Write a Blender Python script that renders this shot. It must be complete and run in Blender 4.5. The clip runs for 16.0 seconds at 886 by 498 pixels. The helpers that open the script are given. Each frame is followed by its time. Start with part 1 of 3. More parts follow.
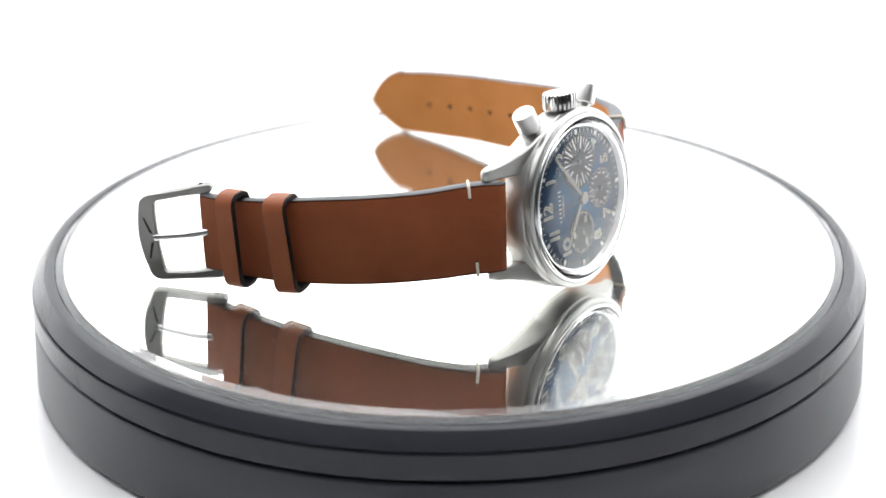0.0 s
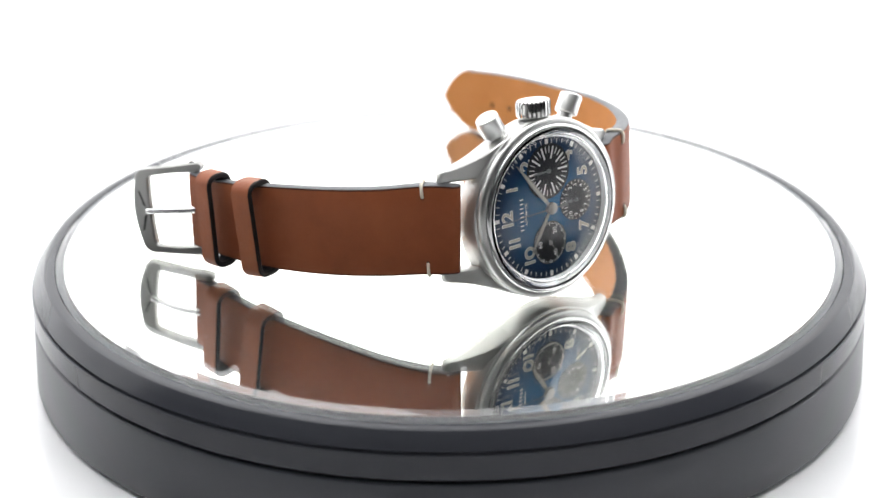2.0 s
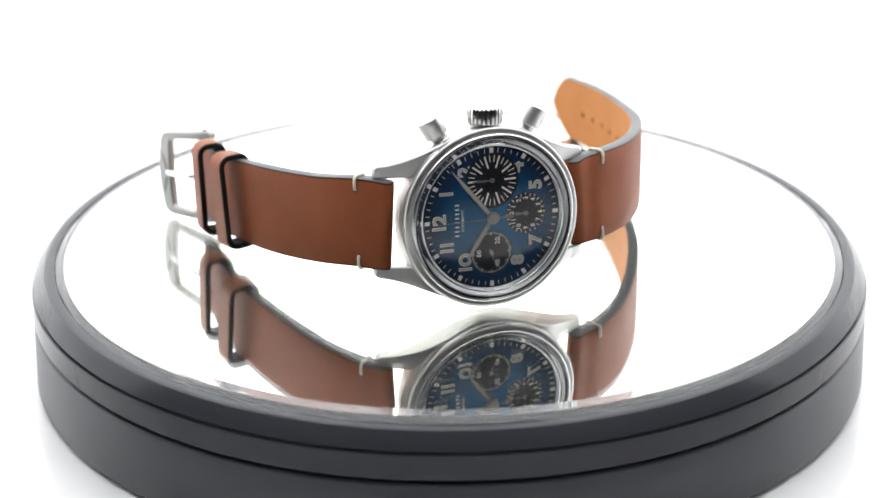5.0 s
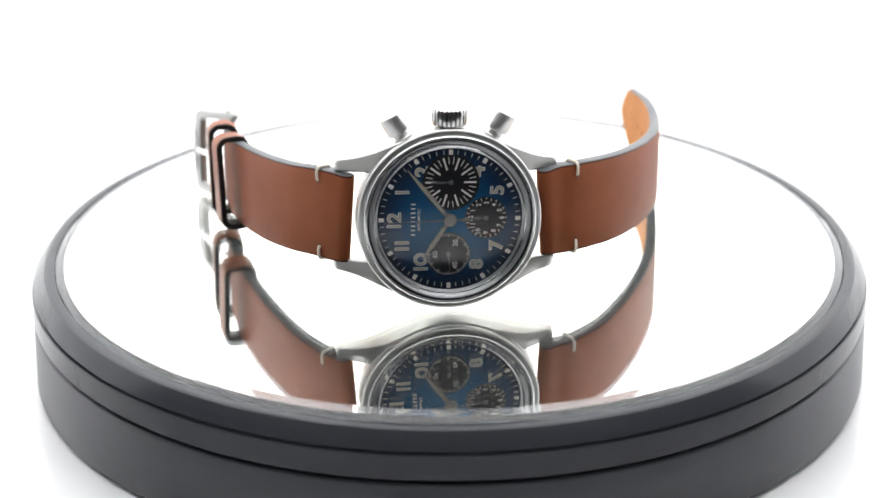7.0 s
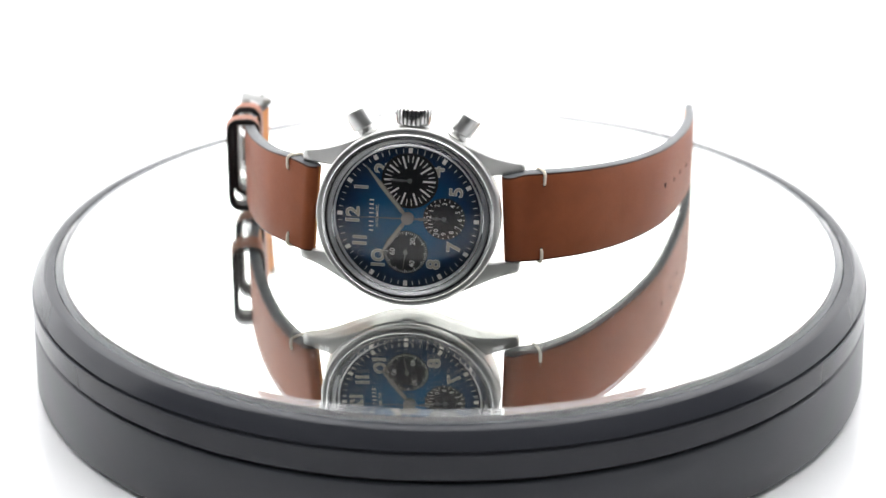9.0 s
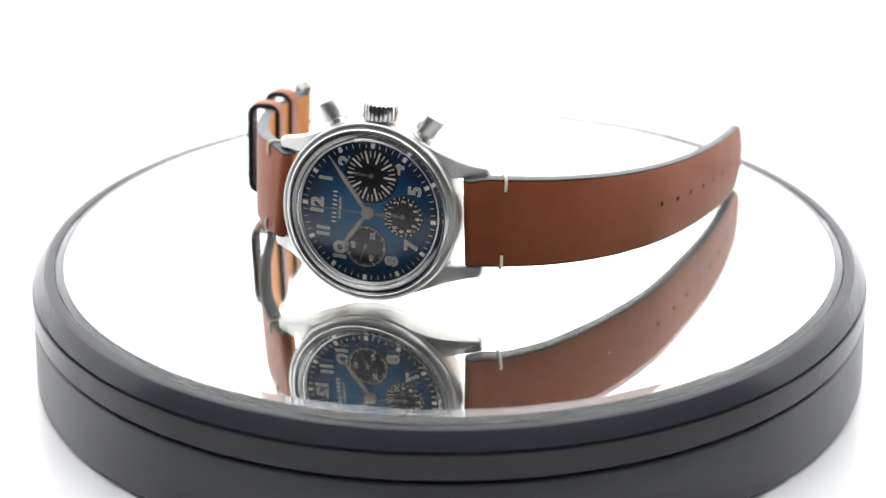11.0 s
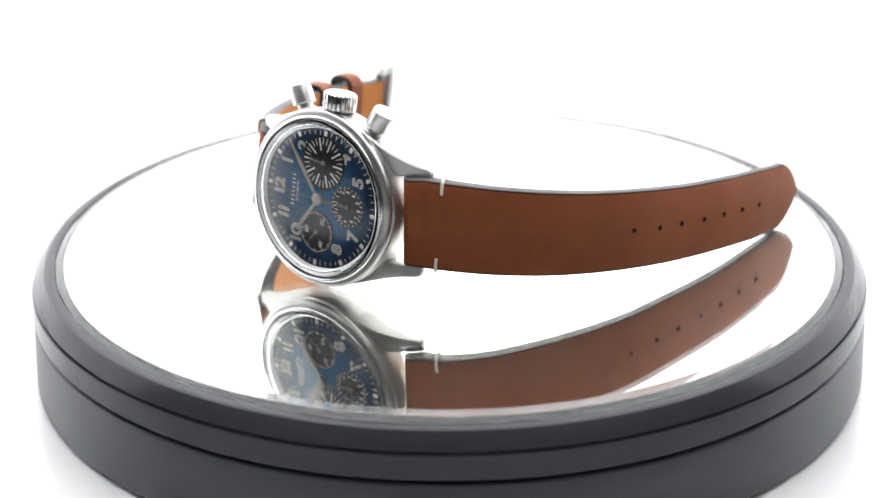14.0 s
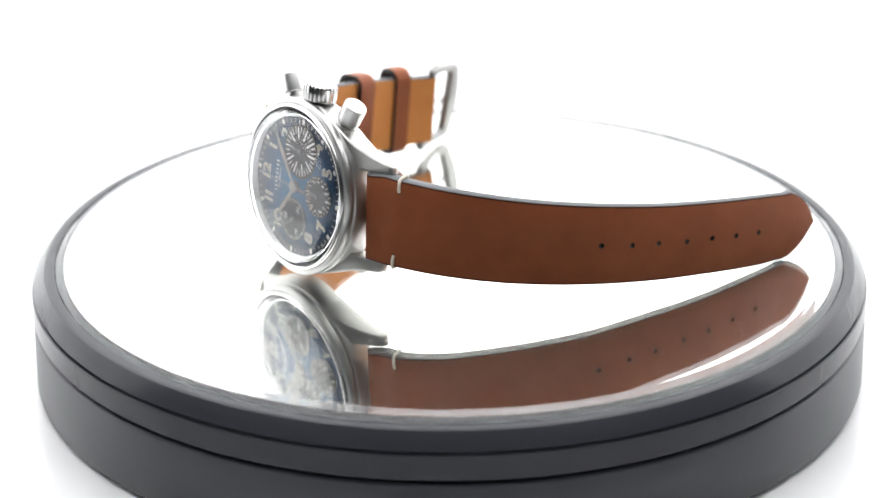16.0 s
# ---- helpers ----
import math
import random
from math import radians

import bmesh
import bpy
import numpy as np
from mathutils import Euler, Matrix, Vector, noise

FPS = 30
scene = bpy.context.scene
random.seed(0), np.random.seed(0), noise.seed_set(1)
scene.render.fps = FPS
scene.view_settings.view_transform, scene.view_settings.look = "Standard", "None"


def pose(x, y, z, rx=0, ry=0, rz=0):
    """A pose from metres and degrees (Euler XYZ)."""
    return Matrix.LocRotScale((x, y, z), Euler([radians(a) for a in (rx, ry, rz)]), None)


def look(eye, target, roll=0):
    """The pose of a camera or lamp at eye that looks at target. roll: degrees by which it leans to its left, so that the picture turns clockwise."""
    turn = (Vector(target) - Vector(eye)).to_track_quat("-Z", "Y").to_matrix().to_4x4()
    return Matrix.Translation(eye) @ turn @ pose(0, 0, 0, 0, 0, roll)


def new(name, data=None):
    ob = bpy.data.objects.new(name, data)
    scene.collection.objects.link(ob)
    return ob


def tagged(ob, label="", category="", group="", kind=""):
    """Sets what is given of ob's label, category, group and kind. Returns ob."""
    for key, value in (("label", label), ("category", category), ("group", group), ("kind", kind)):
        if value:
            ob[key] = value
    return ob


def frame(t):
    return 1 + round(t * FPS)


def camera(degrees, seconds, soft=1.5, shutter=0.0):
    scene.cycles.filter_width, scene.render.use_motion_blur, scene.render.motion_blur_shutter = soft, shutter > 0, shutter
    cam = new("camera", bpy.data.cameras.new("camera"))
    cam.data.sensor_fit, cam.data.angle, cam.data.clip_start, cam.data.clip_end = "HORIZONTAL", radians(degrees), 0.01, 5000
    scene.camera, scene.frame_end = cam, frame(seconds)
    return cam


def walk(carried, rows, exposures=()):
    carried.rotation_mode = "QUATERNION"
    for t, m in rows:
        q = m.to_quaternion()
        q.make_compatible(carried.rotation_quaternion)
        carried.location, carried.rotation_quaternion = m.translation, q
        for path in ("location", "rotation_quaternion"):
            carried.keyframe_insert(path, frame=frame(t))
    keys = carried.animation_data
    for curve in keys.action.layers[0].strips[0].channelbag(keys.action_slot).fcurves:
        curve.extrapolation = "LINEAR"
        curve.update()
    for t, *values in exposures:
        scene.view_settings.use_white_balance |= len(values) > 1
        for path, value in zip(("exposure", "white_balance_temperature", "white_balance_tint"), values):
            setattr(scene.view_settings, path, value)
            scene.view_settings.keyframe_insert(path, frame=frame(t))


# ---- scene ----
cam = camera(20.59, 16.0, soft=1.5)
EYE = Vector((0.0, -0.54231, 0.22975))
AHEAD = Vector((-0.00313053, 0.92005575, -0.39177496))
cam.data.dof.use_dof = True
cam.data.dof.focus_distance = 0.545
cam.data.dof.aperture_fstop = 13.0
CAM_POSE = look(EYE, EYE + AHEAD, -0.347)
walk(cam, [(0.0, CAM_POSE), (16.0, CAM_POSE)])

# ---------------------------------------------------------------- light
TABLE_Z = -0.0290
GLASS_Z = 0.0010
# even bluish-white background, added as ambient fill
world = bpy.data.worlds.new("ambient_fill")
world.use_nodes = True
world.node_tree.nodes["Background"].inputs[0].default_value = (0.9, 0.95, 1.0, 1)
world.node_tree.nodes["Background"].inputs[1].default_value = 0.22
scene.world = world
scene.view_settings.exposure = 0.0


# ---------------------------------------------------------------- materials
def material(name, color=(0.5, 0.5, 0.5), rough=0.5, metal=0.0, **more):
    m = bpy.data.materials.new(name)
    m.use_nodes = True
    b = m.node_tree.nodes["Principled BSDF"]
    b.inputs["Base Color"].default_value = (*color, 1)
    b.inputs["Roughness"].default_value = rough
    b.inputs["Metallic"].default_value = metal
    for key, value in more.items():
        b.inputs[key.replace("_", " ")].default_value = value
    return m


def nodes_of(m):
    return m.node_tree.nodes, m.node_tree.links, m.node_tree.nodes["Principled BSDF"]


def noise_node(m, scale, detail=4.0, rough=0.6, stretch=(1, 1, 1)):
    n, l, b = nodes_of(m)
    co = n.new("ShaderNodeTexCoord")
    mp = n.new("ShaderNodeMapping")
    mp.inputs["Scale"].default_value = stretch
    t = n.new("ShaderNodeTexNoise")
    t.inputs["Scale"].default_value = scale
    t.inputs["Detail"].default_value = detail
    t.inputs["Roughness"].default_value = rough
    l.new(co.outputs["Object"], mp.inputs[0])
    l.new(mp.outputs[0], t.inputs["Vector"])
    return t


def ramp(m, source, stops):
    n, l, b = nodes_of(m)
    r = n.new("ShaderNodeValToRGB")
    while len(r.color_ramp.elements) < len(stops):
        r.color_ramp.elements.new(0.5)
    for el, (pos, col) in zip(r.color_ramp.elements, stops):
        el.position, el.color = pos, (*col, 1)
    l.new(source, r.inputs[0])
    return r


def bump(m, source, strength, distance):
    n, l, b = nodes_of(m)
    k = n.new("ShaderNodeBump")
    k.inputs["Strength"].default_value, k.inputs["Distance"].default_value = strength, distance
    old = b.inputs["Normal"].links[0].from_socket if b.inputs["Normal"].links else None
    l.new(source, k.inputs["Height"])
    if old:
        l.new(old, k.inputs["Normal"])
    l.new(k.outputs[0], b.inputs["Normal"])


def glowing(name, color, strength):
    m = material(name, (0.9, 0.9, 0.9), 0.9)
    b = nodes_of(m)[2]
    b.inputs["Emission Color"].default_value = (*color, 1)
    b.inputs["Emission Strength"].default_value = strength
    return m


def leather(name, dark, mid, light, grain, relief, rough):
    m = material(name, mid, rough)
    n, l, b = nodes_of(m)
    big = noise_node(m, 55, 5, 0.65)
    r = ramp(m, big.outputs["Fac"], [(0.28, dark), (0.5, mid), (0.75, light)])
    l.new(r.outputs[0], b.inputs["Base Color"])
    fine = noise_node(m, grain, 3, 0.6)
    rr = ramp(m, fine.outputs["Fac"], [(0.3, (rough - 0.06,) * 3), (0.7, (rough + 0.08,) * 3)])
    l.new(rr.outputs[0], b.inputs["Roughness"])
    bump(m, fine.outputs["Fac"], relief, 0.0001)
    b.inputs["Specular IOR Level"].default_value = 0.2
    return m


def steel(name, color, rough, grain=900, stretch=(1, 1, 1), relief=0.0):
    m = material(name, color, rough, 1.0)
    n, l, b = nodes_of(m)
    t = noise_node(m, grain, 3, 0.6, stretch)
    lo, hi = max(rough - 0.02, 0.02), rough + 0.03
    r = ramp(m, t.outputs["Fac"], [(0.3, (lo,) * 3), (0.7, (hi,) * 3)])
    l.new(r.outputs[0], b.inputs["Roughness"])
    if relief:
        bump(m, t.outputs["Fac"], relief, 0.00002)
    return m


MAT_LEATHER = leather("brown_calf_leather", (0.212, 0.058, 0.021), (0.250, 0.069, 0.026), (0.29, 0.083, 0.032), 2600, 0.25, 0.5)
MAT_KEEPER = leather("grained_brown_leather", (0.205, 0.060, 0.024), (0.255, 0.075, 0.030), (0.31, 0.096, 0.039), 1100, 0.8, 0.42)
MAT_LINING = leather("tan_lining_leather", (0.49, 0.190, 0.050), (0.56, 0.225, 0.063), (0.63, 0.262, 0.080), 1900, 0.25, 0.6)
MAT_EDGE = leather("grey_painted_edge", (0.070, 0.074, 0.080), (0.088, 0.092, 0.10), (0.108, 0.112, 0.122), 1800, 0.2, 0.38)
MAT_KEEPER_EDGE = leather("black_painted_edge", (0.010, 0.009, 0.009), (0.014, 0.012, 0.012), (0.02, 0.017, 0.016), 1800, 0.2, 0.42)
MAT_CREASE = leather("burnished_strap_border", (0.05, 0.018, 0.010), (0.07, 0.024, 0.013), (0.10, 0.034, 0.017), 2600, 0.1, 0.4)
# near-black colour paints in the shade inside punched holes and slits
MAT_HOLE_SHADE = material("hole_shade_dark", (0.02, 0.012, 0.008), 0.8)
MAT_THREAD = leather("cream_linen_thread", (0.62, 0.56, 0.46), (0.72, 0.66, 0.56), (0.8, 0.74, 0.64), 4000, 0.6, 0.75)
MAT_BRUSHED = steel("brushed_titanium", (0.53, 0.53, 0.517), 0.4, 1400, (1, 1, 9), 0.02)
MAT_BEZEL = steel("satin_bezel", (0.47, 0.47, 0.46), 0.34, 1500, (1, 1, 6))
MAT_POLISHED = steel("polished_steel", (0.68, 0.68, 0.68), 0.12)
MAT_BLASTED = steel("matt_buckle_steel", (0.33, 0.33, 0.32), 0.42, 2500, (1, 1, 1), 0.1)
MAT_STEP = steel("polished_step", (0.64, 0.64, 0.64), 0.2, 6000)
MAT_PUSHER = steel("satin_pusher_steel", (0.66, 0.66, 0.65), 0.37, 6000)
MAT_CROWN = steel("polished_crown_steel", (0.62, 0.62, 0.61), 0.15)
MAT_DUST = material("pale_dust", (0.62, 0.61, 0.6), 0.9)
MAT_GASKET = material("black_gasket", (0.006, 0.006, 0.007), 0.35)
MAT_PRINT = material("white_dial_print", (0.82, 0.83, 0.82), 0.6)
MAT_MIRROR_EDGE = leather("ground_mirror_edge", (0.05, 0.058, 0.066), (0.065, 0.075, 0.085), (0.085, 0.098, 0.11), 900, 0.2, 0.5)
MAT_LUME = leather("cream_luminous_paint", (0.40, 0.385, 0.33), (0.44, 0.425, 0.365), (0.48, 0.46, 0.40), 3000, 0.2, 0.7)
MAT_LUME_EDGE = material("silver_numeral_outline", (0.82, 0.82, 0.80), 0.45)
MAT_HAND = steel("sandblasted_hand_steel", (0.30, 0.295, 0.28), 0.42)
MAT_SUBDIAL = material("black_subdial", (0.007, 0.008, 0.010), 0.5, 0.0, Specular_IOR_Level=0.2)
MAT_REHAUT = steel("bright_dial_flange", (0.62, 0.63, 0.65), 0.4)


def dial_material():
    m = material("gradient_blue_dial", (0.0, 0.06, 0.14), 0.45, 0.0, Specular_IOR_Level=0.15)
    n, l, b = nodes_of(m)
    at = n.new("ShaderNodeAttribute")
    at.attribute_name = "radius"
    r = ramp(m, at.outputs["Fac"], [(0.0, (0.002, 0.115, 0.275)), (0.45, (0.002, 0.084, 0.210)), (0.78, (0.003, 0.032, 0.088)), (1.0, (0.004, 0.010, 0.026))])
    l.new(r.outputs[0], b.inputs["Base Color"])
    return m


MAT_DIAL = dial_material()

MAT_GLASS = material("coated_clear_crystal", (1, 1, 1), 0.0, 0.0, Transmission_Weight=1.0, IOR=1.37)
MAT_PLATE_GLASS = material("clear_plate_glass", (1, 1, 1), 0.0, 0.0, Transmission_Weight=1.0, IOR=1.5)


def mirror_material():
    """Silvering mixed with a thin, uneven film of diffuse white."""
    m = material("silvered_mirror", (0.955, 0.965, 0.935), 0.012, 1.0)
    n, l, b = nodes_of(m)
    film = n.new("ShaderNodeBsdfDiffuse")
    film.inputs["Color"].default_value = (0.85, 0.86, 0.86, 1)
    mix = n.new("ShaderNodeMixShader")
    t = noise_node(m, 60, 6, 0.7)
    r = ramp(m, t.outputs["Fac"], [(0.3, (0.028,) * 3), (0.7, (0.05,) * 3)])
    l.new(r.outputs[0], mix.inputs[0])
    l.new(b.outputs[0], mix.inputs[1])
    l.new(film.outputs[0], mix.inputs[2])
    l.new(mix.outputs[0], n["Material Output"].inputs[0])
    return m


MAT_MIRROR = mirror_material()


def bevel_material():
    """Clear glass mixed with a thin, uneven whitish diffuse film."""
    m = material("hazy_bevel_glass", (1, 1, 1), 0.03, 0.0, Transmission_Weight=1.0, IOR=1.5)
    n, l, b = nodes_of(m)
    film = n.new("ShaderNodeBsdfDiffuse")
    film.inputs["Color"].default_value = (0.80, 0.81, 0.83, 1)
    mix = n.new("ShaderNodeMixShader")
    t = noise_node(m, 90, 5, 0.7)
    r = ramp(m, t.outputs["Fac"], [(0.35, (0.08,) * 3), (0.65, (0.19,) * 3)])
    l.new(r.outputs[0], mix.inputs[0])
    l.new(b.outputs[0], mix.inputs[1])
    l.new(film.outputs[0], mix.inputs[2])
    l.new(mix.outputs[0], n["Material Output"].inputs[0])
    return m


MAT_BEVEL = bevel_material()


def plastic(name, color, rough):
    m = material(name, color, rough)
    n, l, b = nodes_of(m)
    t = noise_node(m, 18, 2, 0.4)
    r = ramp(m, t.outputs["Fac"], [(0.2, (rough - 0.015,) * 3), (0.8, (rough + 0.02,) * 3)])
    l.new(r.outputs[0], b.inputs["Roughness"])
    f = noise_node(m, 2400, 2)
    bump(m, f.outputs["Fac"], 0.04, 0.00002)
    return m


MAT_PLATTER = plastic("charcoal_satin_plastic", (0.036, 0.038, 0.045), 0.2)
nodes_of(MAT_PLATTER)[2].inputs["Specular IOR Level"].default_value = 0.24
MAT_BASE = plastic("dark_grey_satin_plastic", (0.043, 0.045, 0.053), 0.34)
nodes_of(MAT_BASE)[2].inputs["Specular IOR Level"].default_value = 0.42
MAT_TABLE = plastic("white_acrylic", (0.80, 0.80, 0.81), 0.12)
MAT_ROOM = plastic("unseen_room_grey", (0.16, 0.16, 0.165), 0.8)
# emission stands in for lit cloth; side and roof are assumed, unseen sources
MAT_TENT_BACK = glowing("lit_white_tent_back", (1.0, 1.0, 1.0), 1.13)
MAT_SIDE_GLOW = glowing("assumed_side_glow", (0.95, 0.97, 1.0), 0.98)
MAT_ROOF_GLOW = glowing("assumed_roof_glow", (1.0, 0.995, 0.985), 1.8)


# ---------------------------------------------------------------- mesh tools
MM = Matrix.Diagonal((0.001, 0.001, 0.001, 1))


def part(name, bm, mats, parent=None, label="", m=None, sharp=38, up=False):
    """Link a bmesh, in millimetres, as one mesh object under a thing or a part."""
    bmesh.ops.transform(bm, matrix=(m if m is not None else Matrix.Identity(4)) @ MM, verts=bm.verts)
    bmesh.ops.recalc_face_normals(bm, faces=bm.faces)
    if up and max(bm.faces, key=lambda q: q.calc_area()).normal.z < 0:
        bmesh.ops.reverse_faces(bm, faces=bm.faces)
    bm.normal_update()
    for fc in bm.faces:
        fc.smooth = True
    for ed in bm.edges:
        if len(ed.link_faces) == 2 and ed.calc_face_angle(0) > radians(sharp):
            ed.smooth = False
    me = bpy.data.meshes.new(name)
    bm.to_mesh(me)
    bm.free()
    for mt in (mats if isinstance(mats, (list, tuple)) else [mats]):
        me.materials.append(mt)
    ob = new(name, me)
    ob.parent = parent
    if label:
        tagged(ob, label)
    return ob


def empty(name, place, parent=None):
    ob = new(name)
    ob.location = place
    ob.parent = parent
    ob.empty_display_size = 0.01
    return ob


def lathe(profile, segs=128, closed=False, bm=None):
    """Turn (radius, z) pairs about the z axis."""
    bm = bm or bmesh.new()
    rings = []
    for r, z in profile:
        if r < 1e-6:
            rings.append([bm.verts.new((0, 0, z))])
        else:
            rings.append([bm.verts.new((r * math.cos(2 * math.pi * i / segs), r * math.sin(2 * math.pi * i / segs), z)) for i in range(segs)])
    pairs = list(zip(rings, rings[1:])) + ([(rings[-1], rings[0])] if closed else [])
    for a, b in pairs:
        for i in range(segs):
            j = (i + 1) % segs
            if len(a) == 1 and len(b) == 1:
                continue
            if len(a) == 1:
                bm.faces.new((a[0], b[i], b[j]))
            elif len(b) == 1:
                bm.faces.new((a[i], a[j], b[0]))
            else:
                bm.faces.new((a[i], a[j], b[j], b[i]))
    return bm


def loft(sections, bm=None, caps=True, ring=False, slots=None):
    """Skin closed sections of equal length; slots gives a material slot for each side of the section."""
    bm = bm or bmesh.new()
    rows = [[bm.verts.new(p) for p in s] for s in sections]
    k = len(rows[0])
    pairs = list(zip(rows, rows[1:])) + ([(rows[-1], rows[0])] if ring else [])
    for a, b in pairs:
        for i in range(k):
            j = (i + 1) % k
            fc = bm.faces.new((a[i], a[j], b[j], b[i]))
            if slots:
                fc.material_index = slots[i]
    if caps and not ring:
        for s in (rows[0], rows[-1]):
            fc = bm.faces.new(s)
            if slots:
                fc.material_index = slots[len(slots) // 4] if slots else 0
    return bm


def box(bm, x0, x1, y0, y1, z0, z1, edge=0.0):
    """A box with bevelled edges, added to bm."""
    made = bmesh.ops.create_cube(bm, size=1.0)["verts"]
    for v in made:
        v.co = Vector(((x0 + x1) / 2 + v.co.x * (x1 - x0), (y0 + y1) / 2 + v.co.y * (y1 - y0), (z0 + z1) / 2 + v.co.z * (z1 - z0)))
    if edge:
        eds = list({ed for v in made for ed in v.link_edges})
        bmesh.ops.bevel(bm, geom=eds, offset=edge, segments=2, affect="EDGES", clamp_overlap=True)
    return bm


def slab(outline, z0, z1, bm=None, m=None):
    """A flat outline given thickness."""
    bm = bm or bmesh.new()
    m = m or Matrix.Identity(4)
    lo = [bm.verts.new(m @ Vector((x, y, z0))) for x, y in outline]
    hi = [bm.verts.new(m @ Vector((x, y, z1))) for x, y in outline]
    bm.faces.new(hi), bm.faces.new(lo[::-1])
    for i in range(len(outline)):
        j = (i + 1) % len(outline)
        bm.faces.new((lo[i], lo[j], hi[j], hi[i]))
    return bm


def disc(radius, z0, z1, cx=0, cy=0, segs=48, bm=None):
    return slab([(cx + radius * math.cos(2 * math.pi * i / segs), cy + radius * math.sin(2 * math.pi * i / segs)) for i in range(segs)], z0, z1, bm)


def tube(points, radius, segs=10, bm=None, caps=True):
    bm = bm or bmesh.new()
    pts = [Vector(p) for p in points]
    rows = []
    for i, p in enumerate(pts):
        t = (pts[min(i + 1, len(pts) - 1)] - pts[max(i - 1, 0)]).normalized()
        a = t.cross(Vector((0.31, 0.17, 0.94))).normalized()
        b = t.cross(a)
        r = radius[i] if isinstance(radius, (list, tuple)) else radius
        rows.append([p + r * (math.cos(2 * math.pi * k / segs) * a + math.sin(2 * math.pi * k / segs) * b) for k in range(segs)])
    return loft(rows, bm, caps)


def spline(points, per=10):
    """A smooth way through points of any number of values (Catmull-Rom, by chord length)."""
    P = [np.array(p, float) for p in points]
    P = [2 * P[0] - P[1]] + P + [2 * P[-1] - P[-2]]
    out = []
    for i in range(1, len(P) - 2):
        a, b, c, d = P[i - 1:i + 3]
        t0 = 0.0
        t1 = t0 + np.linalg.norm((b - a)[:3]) ** 0.5
        t2 = t1 + np.linalg.norm((c - b)[:3]) ** 0.5
        t3 = t2 + np.linalg.norm((d - c)[:3]) ** 0.5
        for s in np.linspace(t1, t2, per, endpoint=False):
            a1 = (t1 - s) / (t1 - t0) * a + (s - t0) / (t1 - t0) * b
            a2 = (t2 - s) / (t2 - t1) * b + (s - t1) / (t2 - t1) * c
            a3 = (t3 - s) / (t3 - t2) * c + (s - t2) / (t3 - t2) * d
            b1 = (t2 - s) / (t2 - t0) * a1 + (s - t0) / (t2 - t0) * a2
            b2 = (t3 - s) / (t3 - t1) * a2 + (s - t1) / (t3 - t1) * a3
            out.append((t2 - s) / (t2 - t1) * b1 + (s - t1) / (t2 - t1) * b2)
    out.append(P[-2])
    return out


def letters(text, height, spread=0.0):
    """The mesh outline of built-in lettering, centred, as a bmesh in millimetres."""
    cu = bpy.data.curves.new("lettering", "FONT")
    cu.body, cu.align_x, cu.align_y = text, "CENTER", "CENTER"
    cu.size = height / 0.70
    cu.offset = spread
    cu.resolution_u = 3
    ob = bpy.data.objects.new("lettering", cu)
    scene.collection.objects.link(ob)
    bpy.context.view_layer.update()
    me = bpy.data.meshes.new_from_object(ob)
    bm = bmesh.new()
    bm.from_mesh(me)
    bpy.data.objects.remove(ob)
    bpy.data.meshes.remove(me)
    bpy.data.curves.remove(cu)
    if bm.verts:
        xs, ys = [v.co.x for v in bm.verts], [v.co.y for v in bm.verts]
        mid = Vector(((max(xs) + min(xs)) / 2, (max(ys) + min(ys)) / 2, 0))
        for v in bm.verts:
            v.co -= mid
    return bm


# ---------------------------------------------------------------- the setting
def quad_wall(name, x0, x1, y0, y1, z0, z1, mat, label, category):
    bm = bmesh.new()
    box(bm, x0, x1, y0, y1, z0, z1)
    return tagged(part(name, bm, mat), label, category, kind="structure")


def setting():
    quad_wall("table_top", -700, 700, -480, 560, TABLE_Z * 1000 - 20, TABLE_Z * 1000, MAT_TABLE, "glossy white acrylic table top under the turntable", "table top")
    # backdrop, then unseen sides and roof of an assumed white light tent; all glow themselves
    quad_wall("backdrop", -620, 620, 540, 546, TABLE_Z * 1000, 700, MAT_TENT_BACK, "seamless white lit cloth backdrop", "backdrop")
    quad_wall("wall_west", -560, -554, -60, 540, TABLE_Z * 1000, 700, MAT_SIDE_GLOW, "unseen glowing white side of an assumed light tent", "light tent")
    quad_wall("wall_east", 554, 560, -60, 540, TABLE_Z * 1000, 700, MAT_SIDE_GLOW, "unseen glowing white side of an assumed light tent", "light tent")
    # roof is carried forward over the camera side as added fill on the dial
    quad_wall("ceiling", -560, 560, -430, 540, 700, 706, MAT_ROOF_GLOW, "unseen glowing white roof of an assumed light tent", "light tent")
    # an assumed dim room round it, unseen, added for dark reflections and weak fill
    quad_wall("floor", -2200, 2200, -2400, 2000, -820, -780, MAT_ROOM, "unseen grey floor of an assumed room", "floor")
    quad_wall("wall_south", -2200, 2200, -2440, -2400, -780, 1900, MAT_ROOM, "unseen grey wall added behind the camera", "wall")
    quad_wall("wall_far_west", -2240, -2200, -2400, 2000, -780, 1900, MAT_ROOM, "unseen grey side wall of an assumed room", "wall")
    quad_wall("wall_far_east", 2200, 2240, -2400, 2000, -780, 1900, MAT_ROOM, "unseen grey side wall of an assumed room", "wall")
    quad_wall("wall_north", -2200, 2200, 2000, 2040, -780, 1900, MAT_ROOM, "unseen grey wall added behind the tent", "wall")


setting()

# ---------------------------------------------------------------- turntable
turntable = tagged(empty("turntable", (-0.0004, -0.0007, TABLE_Z)), "round charcoal plastic turntable with a mirror top", "turntable")
UP = pose(0, 0, -TABLE_Z)


BASE_R, BASE_LOW = 100.0, -27.6


